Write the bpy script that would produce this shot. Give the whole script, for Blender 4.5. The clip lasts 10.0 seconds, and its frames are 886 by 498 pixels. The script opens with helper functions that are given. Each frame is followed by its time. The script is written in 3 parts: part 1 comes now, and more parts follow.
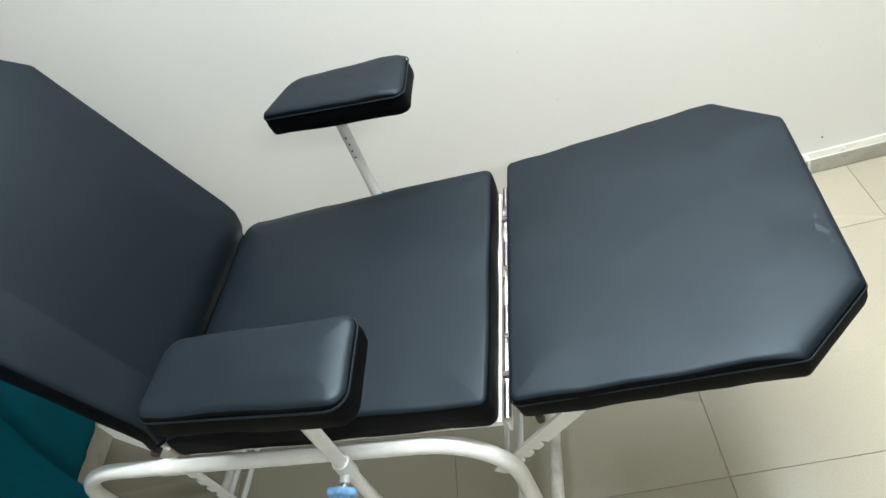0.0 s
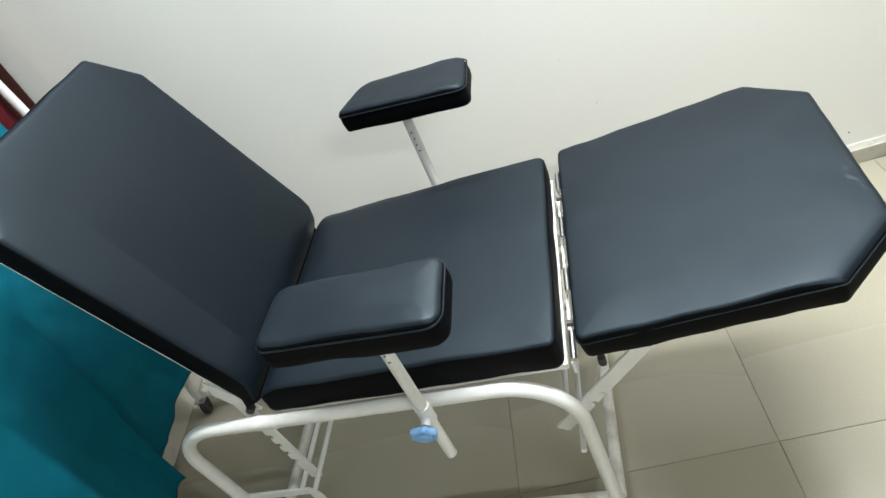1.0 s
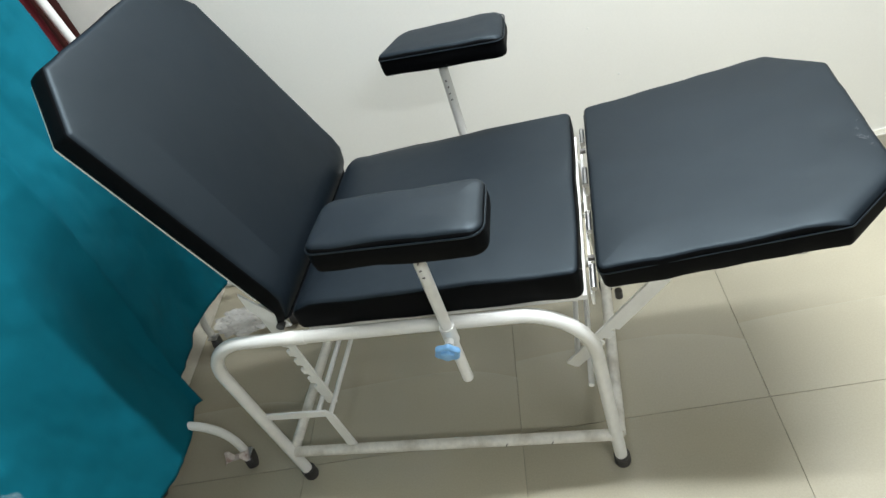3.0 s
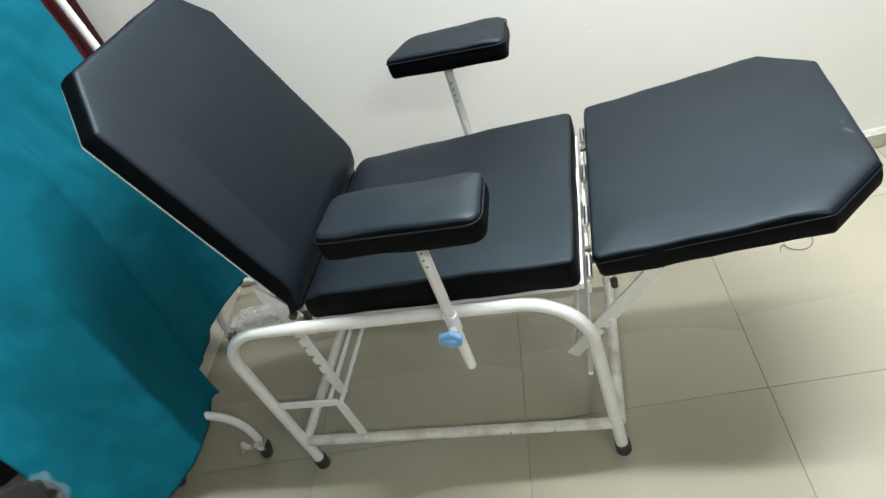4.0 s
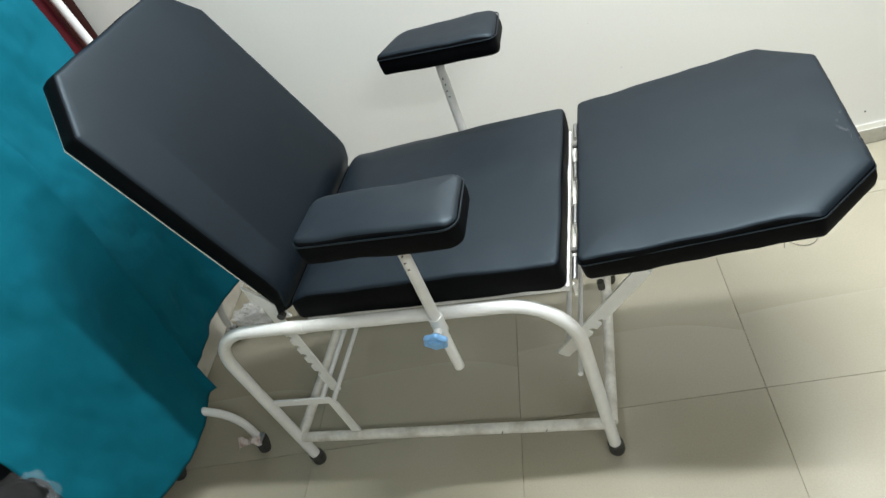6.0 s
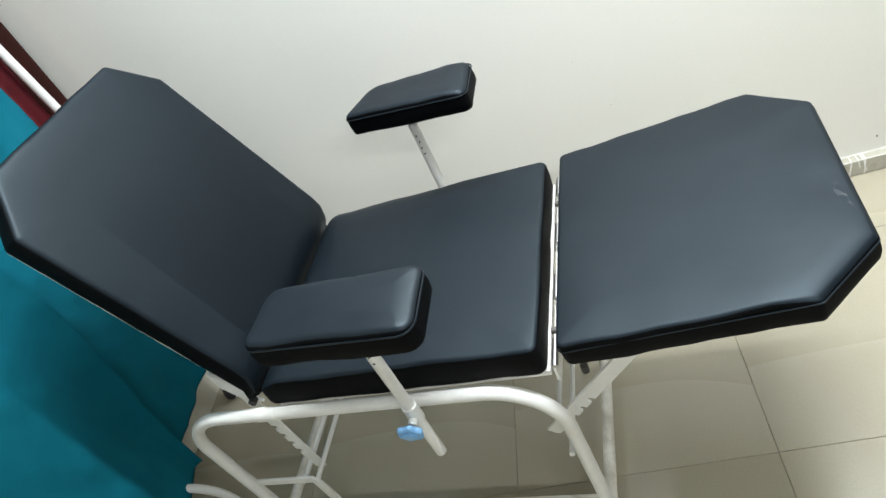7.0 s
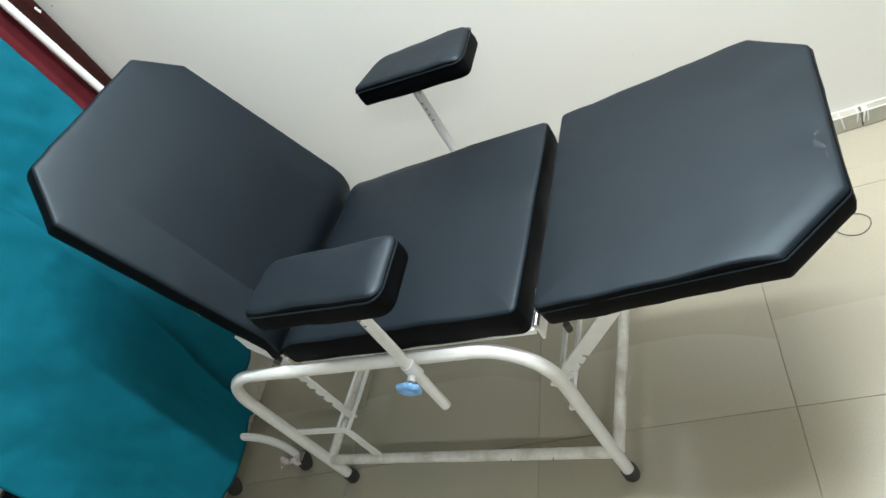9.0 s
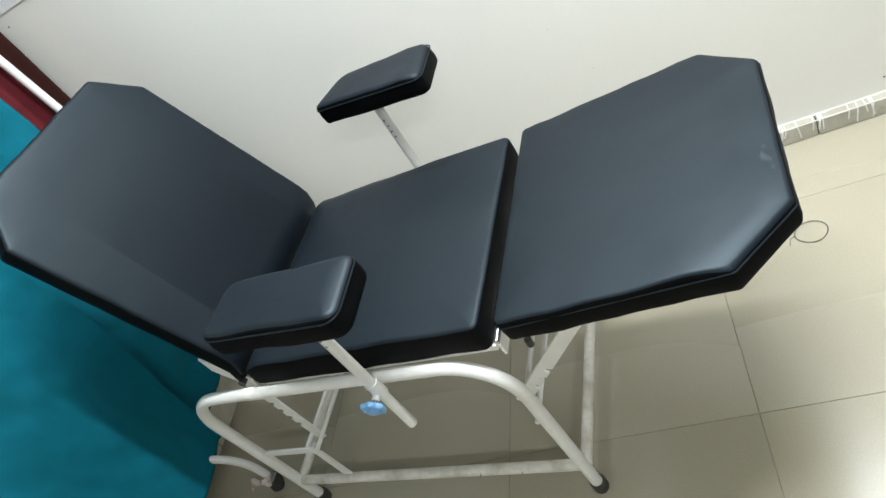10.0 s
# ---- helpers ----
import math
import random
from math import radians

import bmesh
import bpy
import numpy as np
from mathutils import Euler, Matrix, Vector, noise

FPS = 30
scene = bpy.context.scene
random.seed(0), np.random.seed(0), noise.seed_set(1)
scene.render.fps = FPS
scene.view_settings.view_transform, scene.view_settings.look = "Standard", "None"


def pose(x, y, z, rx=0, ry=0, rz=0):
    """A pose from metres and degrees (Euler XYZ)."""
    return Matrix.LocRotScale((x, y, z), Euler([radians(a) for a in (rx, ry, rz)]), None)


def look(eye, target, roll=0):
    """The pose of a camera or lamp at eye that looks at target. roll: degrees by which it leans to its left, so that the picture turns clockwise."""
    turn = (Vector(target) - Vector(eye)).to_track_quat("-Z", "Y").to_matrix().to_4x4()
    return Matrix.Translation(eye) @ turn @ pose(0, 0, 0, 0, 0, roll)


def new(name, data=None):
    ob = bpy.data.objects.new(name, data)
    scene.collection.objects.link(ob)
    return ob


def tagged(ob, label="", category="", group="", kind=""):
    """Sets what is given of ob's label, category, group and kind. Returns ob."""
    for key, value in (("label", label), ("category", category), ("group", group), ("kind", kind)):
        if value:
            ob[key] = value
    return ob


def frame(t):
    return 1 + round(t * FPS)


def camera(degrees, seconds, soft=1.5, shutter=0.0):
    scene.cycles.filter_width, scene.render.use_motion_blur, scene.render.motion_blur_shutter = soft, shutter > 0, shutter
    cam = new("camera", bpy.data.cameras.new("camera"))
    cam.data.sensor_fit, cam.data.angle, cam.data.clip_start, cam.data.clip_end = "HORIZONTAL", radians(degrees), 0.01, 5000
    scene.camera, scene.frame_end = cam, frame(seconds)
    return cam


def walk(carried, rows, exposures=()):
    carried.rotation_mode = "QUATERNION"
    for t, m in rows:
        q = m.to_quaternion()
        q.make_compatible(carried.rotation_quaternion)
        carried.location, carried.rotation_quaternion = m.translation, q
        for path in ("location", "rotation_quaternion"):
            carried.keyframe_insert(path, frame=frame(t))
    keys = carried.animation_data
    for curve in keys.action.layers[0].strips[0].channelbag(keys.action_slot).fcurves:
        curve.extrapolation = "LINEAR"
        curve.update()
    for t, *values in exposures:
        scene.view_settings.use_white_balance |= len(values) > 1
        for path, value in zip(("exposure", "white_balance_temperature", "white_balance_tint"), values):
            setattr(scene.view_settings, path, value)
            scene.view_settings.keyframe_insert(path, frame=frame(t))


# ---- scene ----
cam = camera(68.8, 10.0)
PATH = [
    (0, (0.189, -0.758, 1.44), (-0.328, 0.614, 0.079), -24.2),
    (0.5, (0.145, -0.869, 1.443), (-0.437, 0.55, 0.16), -25.1),
    (1, (0.127, -0.954, 1.452), (-0.439, 0.512, 0.215), -25.7),
    (1.5, (0.146, -0.991, 1.457), (-0.462, 0.497, 0.267), -25.4),
    (2, (0.104, -1.025, 1.455), (-0.449, 0.463, 0.238), -25.4),
    (2.5, (0.058, -1.068, 1.452), (-0.42, 0.43, 0.216), -22.4),
    (2.7, (0.054, -1.081, 1.439), (-0.468, 0.376, 0.171), -21.5),
    (3.8, (0.067, -1.144, 1.450), (-0.504, 0.313, 0.212), -21.5),
    (4, (0.09, -1.16, 1.449), (-0.493, 0.305, 0.219), -22.1),
    (4.5, (0.106, -1.17, 1.454), (-0.525, 0.424, 0.424), -24.2),
    (5, (0.118, -1.184, 1.449), (-0.552, 0.48, 0.564), -24.8),
    (5.5, (0.124, -1.168, 1.447), (-0.406, 0.398, 0.321), -21.0),
    (5.7, (0.140, -1.154, 1.442), (-0.498, 0.311, 0.237), -22.3),
    (6.8, (0.190, -0.978, 1.444), (-0.436, 0.438, 0.178), -26.6),
    (7, (0.239, -0.943, 1.458), (-0.469, 0.48, 0.245), -27.8),
    (7.5, (0.334, -0.911, 1.441), (-0.568, 0.433, 0.266), -32.5),
    (8, (0.394, -0.919, 1.441), (-0.51, 0.405, 0.246), -34.8),
    (8.5, (0.416, -0.931, 1.431), (-0.576, 0.334, 0.241), -36.2),
    (9, (0.435, -0.928, 1.424), (-0.551, 0.343, 0.234), -36.8),
    (9.5, (0.452, -0.914, 1.424), (-0.492, 0.403, 0.251), -36.5),
    (10, (0.47, -0.911, 1.415), (-0.458, 0.394, 0.217), -36.7),
]
walk(cam, [(t, look(eye, target, roll)) for t, eye, target, roll in PATH],
     [(0, 0.0), (4.0, 0.0), (4.5, 0.04), (5.0, -0.13), (5.7, -0.10), (6.8, 0.0), (10, 0.0)])


# ---- world and lights ----
world = bpy.data.worlds.new("world")
scene.world = world
world.use_nodes = True
world.node_tree.nodes["Background"].inputs["Color"].default_value = (0.9, 0.95, 1.0, 1)
world.node_tree.nodes["Background"].inputs["Strength"].default_value = 0.02

ROOM = Matrix.Translation((0, 0.647, 0)) @ Matrix.Rotation(radians(6), 4, "Z")   # x along the long wall, y into it
CEILING = 2.75


def tube_lamp(name, m, length, width, watts, colour):
    data = bpy.data.lights.new(name, "AREA")
    data.shape, data.size, data.size_y, data.energy, data.color = "RECTANGLE", length, width, watts, colour
    ob = new(name, data)
    ob.matrix_world = m
    return ob


# the middle lamp is an added helper that evens the light on wall and pads
LAMPS = [pose(0.20, 0.590, 2.40, -14, 0, 6), pose(0.45, -0.05, 2.69, 0, 0, 6), pose(1.50, -2.20, 2.69, 0, 0, 6)]   # one tube on the long wall, two on the ceiling, all out of view
for m, watts in zip(LAMPS, (36, 78, 50)):
    tube_lamp("tube_lamp", m, 1.15, 0.06, watts, (0.925, 1.0, 1.06))


# ---- materials ----
def material(name, colour, rough=0.5, metal=0.0, grain=0.0, scale=200.0, bump=0.0, stain=0.0, stain_scale=6.0,
             stain_colour=None, coat=0.0, ior=1.5, sheen=0.0, random_value=0.0, detail=6):
    mat = bpy.data.materials.new(name)
    mat.use_nodes = True
    nt = mat.node_tree
    nodes, links = nt.nodes, nt.links
    b = nodes["Principled BSDF"]
    b.inputs["Roughness"].default_value = rough
    b.inputs["Metallic"].default_value = metal
    b.inputs["Coat Weight"].default_value = coat
    b.inputs["IOR"].default_value = ior
    b.inputs["Sheen Weight"].default_value = sheen
    co = nodes.new("ShaderNodeTexCoord")
    big = nodes.new("ShaderNodeTexNoise")
    big.inputs["Scale"].default_value, big.inputs["Detail"].default_value = stain_scale, detail
    links.new(co.outputs["Object"], big.inputs["Vector"])
    fine = nodes.new("ShaderNodeTexNoise")
    fine.inputs["Scale"].default_value, fine.inputs["Detail"].default_value = scale, 4
    links.new(co.outputs["Object"], fine.inputs["Vector"])
    ramp = nodes.new("ShaderNodeMapRange")
    ramp.inputs["From Min"].default_value, ramp.inputs["From Max"].default_value = 0.42, 0.75
    ramp.inputs["To Max"].default_value = stain
    ramp.interpolation_type = "SMOOTHSTEP"
    links.new(big.outputs["Fac"], ramp.inputs["Value"])
    mix = nodes.new("ShaderNodeMix")
    mix.data_type = "RGBA"
    mix.inputs["A"].default_value = (*colour, 1)
    sc = stain_colour or tuple(c * 0.7 for c in colour)
    mix.inputs["B"].default_value = (*sc, 1)
    links.new(ramp.outputs["Result"], mix.inputs["Factor"])
    hsv = nodes.new("ShaderNodeHueSaturation")
    links.new(mix.outputs["Result"], hsv.inputs["Color"])
    val = nodes.new("ShaderNodeMapRange")
    val.inputs["From Min"].default_value, val.inputs["From Max"].default_value = 0.3, 0.7
    val.inputs["To Min"].default_value, val.inputs["To Max"].default_value = 1 - grain, 1 + grain
    links.new(fine.outputs["Fac"], val.inputs["Value"])
    last = val.outputs["Result"]
    if random_value:
        info = nodes.new("ShaderNodeObjectInfo")
        rr = nodes.new("ShaderNodeMapRange")
        rr.inputs["To Min"].default_value, rr.inputs["To Max"].default_value = 1 - random_value, 1 + random_value
        links.new(info.outputs["Random"], rr.inputs["Value"])
        mul = nodes.new("ShaderNodeMath")
        mul.operation = "MULTIPLY"
        links.new(last, mul.inputs[0])
        links.new(rr.outputs["Result"], mul.inputs[1])
        last = mul.outputs["Value"]
    links.new(last, hsv.inputs["Value"])
    links.new(hsv.outputs["Color"], b.inputs["Base Color"])
    rmap = nodes.new("ShaderNodeMapRange")
    rmap.interpolation_type = "SMOOTHSTEP"
    rmap.inputs["From Min"].default_value, rmap.inputs["From Max"].default_value = 0.3, 0.7
    rmap.inputs["To Min"].default_value, rmap.inputs["To Max"].default_value = rough * 0.88, min(1, rough * 1.12)
    links.new(big.outputs["Fac"], rmap.inputs["Value"])
    links.new(rmap.outputs["Result"], b.inputs["Roughness"])
    if bump:
        bp = nodes.new("ShaderNodeBump")
        bp.inputs["Strength"].default_value, bp.inputs["Distance"].default_value = bump, 0.001
        links.new(fine.outputs["Fac"], bp.inputs["Height"])
        links.new(bp.outputs["Normal"], b.inputs["Normal"])
    return mat


def leatherette(name):
    """Black vinyl: fine pebble grain over slow waves of the foam, with pale scuffs."""
    mat = material(name, (0.0028, 0.0050, 0.0078), 0.50, grain=0.12, scale=420, stain=0.5, stain_scale=3.5, stain_colour=(0.0038, 0.0062, 0.0090))
    nodes, links = mat.node_tree.nodes, mat.node_tree.links
    b = nodes["Principled BSDF"]
    b.inputs["Specular IOR Level"].default_value = 0.30
    b.inputs["Specular Tint"].default_value = (0.76, 0.92, 1.0, 1.0)
    co = nodes.new("ShaderNodeTexCoord")
    pebble = nodes.new("ShaderNodeTexVoronoi")
    pebble.inputs["Scale"].default_value = 700
    wave = nodes.new("ShaderNodeTexNoise")
    wave.inputs["Scale"].default_value, wave.inputs["Detail"].default_value = 9, 2
    for n in (pebble, wave):
        links.new(co.outputs["Object"], n.inputs["Vector"])
    b1, b2 = nodes.new("ShaderNodeBump"), nodes.new("ShaderNodeBump")
    b1.inputs["Strength"].default_value, b1.inputs["Distance"].default_value = 0.30, 0.00016
    b2.inputs["Strength"].default_value, b2.inputs["Distance"].default_value = 0.35, 0.006
    links.new(pebble.outputs["Distance"], b1.inputs["Height"])
    links.new(wave.outputs["Fac"], b2.inputs["Height"])
    links.new(b2.outputs["Normal"], b1.inputs["Normal"])
    links.new(b1.outputs["Normal"], b.inputs["Normal"])
    return mat


VINYL = leatherette("black_vinyl")
# Blacker than the top vinyl: the shade on the pad sides is in this colour
SHADED_SIDE = material("shaded_side_vinyl", (0.0016, 0.0019, 0.0024), 0.62, grain=0.15, scale=300, bump=0.2, stain=0.4, stain_scale=8, stain_colour=(0.004, 0.0045, 0.005))
SHADED_SIDE.node_tree.nodes["Principled BSDF"].inputs["Specular IOR Level"].default_value = 0.07
SCUFF = material("scuff", (0.07, 0.08, 0.09), 0.6, grain=0.3, scale=300)
SCUFF.node_tree.nodes["Principled BSDF"].inputs["Alpha"].default_value = 0.30
PAINT = material("white_enamel", (0.74, 0.73, 0.69), 0.33, grain=0.03, scale=60, bump=0.08, stain=0.35, stain_scale=9, stain_colour=(0.55, 0.51, 0.43))
WORN = material("worn_enamel", (0.66, 0.63, 0.56), 0.45, grain=0.08, scale=90, bump=0.15, stain=0.8, stain_scale=14, stain_colour=(0.36, 0.32, 0.25))
CHIP = material("bare_metal_chip", (0.10, 0.09, 0.08), 0.6, grain=0.2)
STEEL = material("steel", (0.5, 0.5, 0.5), 0.35, metal=1.0, grain=0.1, stain=0.5, stain_colour=(0.25, 0.2, 0.15))
RUBBER = material("rubber", (0.03, 0.028, 0.026), 0.7, grain=0.25, scale=150, stain=0.5, stain_colour=(0.09, 0.08, 0.06))
BLUE = material("blue_plastic", (0.20, 0.41, 0.68), 0.38, grain=0.04, scale=120, stain=0.3, stain_colour=(0.15, 0.36, 0.62))
TEAL = material("teal_cotton", (0.0, 0.102, 0.143), 0.85, grain=0.10, scale=900, bump=0.25, stain=0.5, stain_scale=2.2, stain_colour=(0.0, 0.076, 0.112), sheen=0.0)
TEAL.node_tree.nodes["Principled BSDF"].inputs["Specular IOR Level"].default_value = 0.15
MAROON = material("maroon_satin", (0.120, 0.015, 0.020), 0.7, grain=0.10, scale=500, bump=0.15, stain=0.6, stain_scale=9, stain_colour=(0.055, 0.008, 0.010))
MAROON.node_tree.nodes["Principled BSDF"].inputs["Specular IOR Level"].default_value = 0.15
# dark brown copy of the maroon, for the curtain's shaded face
MAROON_SHADE = material("maroon_in_shade", (0.026, 0.0075, 0.0055), 0.8, grain=0.10, scale=500, bump=0.15, stain=0.6, stain_scale=14, stain_colour=(0.045, 0.009, 0.008))
MAROON_SHADE.node_tree.nodes["Principled BSDF"].inputs["Specular IOR Level"].default_value = 0.10
WHITE_CLOTH = material("white_cotton", (0.72, 0.69, 0.66), 0.85, grain=0.04, scale=700, bump=0.2, stain=0.4, stain_scale=7)
WALL = material("wall_paint", (0.76, 0.74, 0.68), 0.55, grain=0.012, scale=160, bump=0.10, stain=0.22, stain_scale=1.6, stain_colour=(0.72, 0.70, 0.635))
# grey for the two unseen walls, kept dark so they bounce little light
LOW_BOUNCE = material("low_bounce_wall", (0.28, 0.28, 0.27), 0.6, grain=0.02, scale=160, stain=0.3, stain_scale=1.6)
CEIL = material("ceiling_paint", (0.72, 0.72, 0.70), 0.8, grain=0.01, stain=0.1)
TILE = material("floor_tile", (0.350, 0.316, 0.234), 0.27, grain=0.05, scale=240, stain=0.30, stain_scale=0.45, stain_colour=(0.318, 0.288, 0.215), random_value=0.04, bump=0.02, detail=1)
GROUT = material("grout", (0.26, 0.235, 0.18), 0.85, grain=0.2, scale=300)
SKIRT = material("skirting_tile", (0.42, 0.395, 0.325), 0.30, grain=0.06, scale=160, stain=0.7, stain_scale=11, stain_colour=(0.28, 0.25, 0.19), random_value=0.06)
CREAM = material("cream_skirting_tile", (0.66, 0.62, 0.53), 0.30, grain=0.05, scale=160, stain=0.5, stain_scale=9, stain_colour=(0.46, 0.42, 0.34), random_value=0.04)
DRIP = material("dried_paint", (0.66, 0.65, 0.60), 0.5, grain=0.03, bump=0.1)
POSTER = material("poster_sheet", (0.74, 0.75, 0.76), 0.28, grain=0.01, stain=0.2, stain_scale=3, stain_colour=(0.62, 0.64, 0.68))
POSTER_BLUE = material("poster_blue_print", (0.01, 0.24, 0.58), 0.28, grain=0.02)
POSTER_WHITE = material("poster_white_print", (0.75, 0.78, 0.82), 0.3)
BLACK_PLASTIC = material("black_plastic", (0.012, 0.012, 0.013), 0.4, grain=0.1, stain=0.3)
LAMP_BODY = material("lamp_body", (0.8, 0.8, 0.8), 0.5)
PAPER = material("paper_scrap", (0.62, 0.55, 0.50), 0.7, grain=0.1, scale=60, stain=0.9, stain_scale=60, stain_colour=(0.22, 0.12, 0.09))
WIRE = material("dark_thread", (0.07, 0.065, 0.06), 0.6)


def film_material(name, alpha):
    mat = bpy.data.materials.new(name)
    mat.use_nodes = True
    b = mat.node_tree.nodes["Principled BSDF"]
    b.inputs["Base Color"].default_value = (0.86, 0.86, 0.84, 1)
    b.inputs["Roughness"].default_value = 0.07
    b.inputs["Alpha"].default_value = alpha
    return mat


def glow_material():
    mat = bpy.data.materials.new("lit_tube")
    mat.use_nodes = True
    b = mat.node_tree.nodes["Principled BSDF"]
    b.inputs["Emission Color"].default_value = (1, 0.98, 0.94, 1)
    b.inputs["Emission Strength"].default_value = 4.0
    return mat


FILM, BAG, GLOW = film_material("clear_plastic_film", 0.07), film_material("cloudy_plastic_film", 0.38), glow_material()


# ---- mesh helpers ----
def link(name, bm, mat, parent=None, label="", smooth=False, m=None):
    me = bpy.data.meshes.new(name)
    bmesh.ops.recalc_face_normals(bm, faces=bm.faces)
    bm.to_mesh(me)
    bm.free()
    me.materials.append(mat)
    if smooth:
        me.shade_smooth()
        me.set_sharp_from_angle(angle=radians(40))
    ob = new(name, me)
    if m is not None:
        ob.matrix_world = m
    if parent is not None:
        ob.parent = parent
    if label:
        tagged(ob, label)
    return ob


def part(name, bm, mat, parent, label="", smooth=True, m=None):
    return link(name, bm, mat, parent, label, smooth, m)


def thing(name, loc, label, category, group="", kind=""):
    ob = new(name)
    ob.location = loc
    ob.empty_display_size = 0.05
    return tagged(ob, label, category, group, kind)


def box(bm, size, m, bevel=0.0):
    r = bmesh.ops.create_cube(bm, size=1, matrix=m @ Matrix.Diagonal((*size, 1)))
    if bevel:
        vs = set(r["verts"])
        edges = [e for e in bm.edges if e.verts[0] in vs and e.verts[1] in vs]
        bmesh.ops.bevel(bm, geom=edges, offset=bevel, segments=2, affect="EDGES", profile=0.5)


def boxed(size, loc, bevel=0.0, rot=(0, 0, 0)):
    bm = bmesh.new()
    box(bm, size, pose(*loc, *rot), bevel)
    return bm


def sweep(bm, pts, r, segs=14, closed=False, caps=True):
    """A round tube of radius r along the points."""
    pts = [Vector(p) for p in pts]
    n = len(pts)
    rings, up = [], None
    for i, p in enumerate(pts):
        a = pts[(i - 1) % n] if (i or closed) else p
        b = pts[(i + 1) % n] if (i < n - 1 or closed) else p
        d = (b - a).normalized()
        if up is None:
            up = d.orthogonal().normalized()
        up = (up - d * up.dot(d)).normalized()
        side = d.cross(up)
        rings.append([bm.verts.new(p + r * (math.cos(2 * math.pi * k / segs) * up + math.sin(2 * math.pi * k / segs) * side)) for k in range(segs)])
    for i in range(n if closed else n - 1):
        a, b = rings[i], rings[(i + 1) % n]
        if closed and i == n - 1:
            shift = min(range(segs), key=lambda s: sum((a[k].co - b[(k + s) % segs].co).length for k in range(0, segs, 3)))
        else:
            shift = 0
        for k in range(segs):
            bm.faces.new((a[k], a[(k + 1) % segs], b[(k + 1 + shift) % segs], b[(k + shift) % segs]))
    if caps and not closed:
        bm.faces.new(rings[0])
        bm.faces.new(rings[-1])


def swept(pts, r, segs=14, closed=False):
    bm = bmesh.new()
    sweep(bm, pts, r, segs, closed)
    return bm


def fillet(pts, radii, steps=8):
    """A path through pts whose inner corners are rounded by the radii."""
    pts = [Vector(p) for p in pts]
    out = [pts[0]]
    for i in range(1, len(pts) - 1):
        p, a, b = pts[i], (pts[i - 1] - pts[i]).normalized(), (pts[i + 1] - pts[i]).normalized()
        half = a.angle(b) / 2
        r = radii[i - 1]
        t = r / math.tan(half)
        c = p + (a + b).normalized() * (r / math.sin(half))
        s, e = p + a * t - c, p + b * t - c
        for k in range(steps + 1):
            out.append(c + r * s.normalized().slerp(e.normalized(), k / steps))
    out.append(pts[-1])
    return out


def rounded(poly, radius, steps=5):
    """A flat outline with rounded corners; radius: one number or one a corner."""
    n = len(poly)
    out = []
    for i, p in enumerate(poly):
        r = radius[i] if isinstance(radius, (list, tuple)) else radius
        p, q, s = Vector(p), Vector(poly[i - 1]), Vector(poly[(i + 1) % n])
        a, b = (q - p).normalized(), (s - p).normalized()
        half = a.angle(b) / 2
        t = r / math.tan(half)
        c = p + (a + b).normalized() * (r / math.sin(half))
        v0, v1 = p + a * t - c, p + b * t - c
        a0 = math.atan2(v0.y, v0.x)
        da = (math.atan2(v1.y, v1.x) - a0 + math.pi) % (2 * math.pi) - math.pi
        out += [c + r * Vector((math.cos(a0 + da * k / steps), math.sin(a0 + da * k / steps))) for k in range(steps + 1)]
    return out


def inset(poly, d):
    n = len(poly)
    area = sum(poly[i].x * poly[(i + 1) % n].y - poly[(i + 1) % n].x * poly[i].y for i in range(n))
    s = 1 if area > 0 else -1
    out = []
    for i in range(n):
        e1, e2 = (poly[i] - poly[i - 1]).normalized(), (poly[(i + 1) % n] - poly[i]).normalized()
        n1, n2 = Vector((-e1.y, e1.x)) * s, Vector((-e2.y, e2.x)) * s
        m = (n1 + n2).normalized()
        out.append(poly[i] + m * d / max(0.35, m.dot(n1)))
    return out


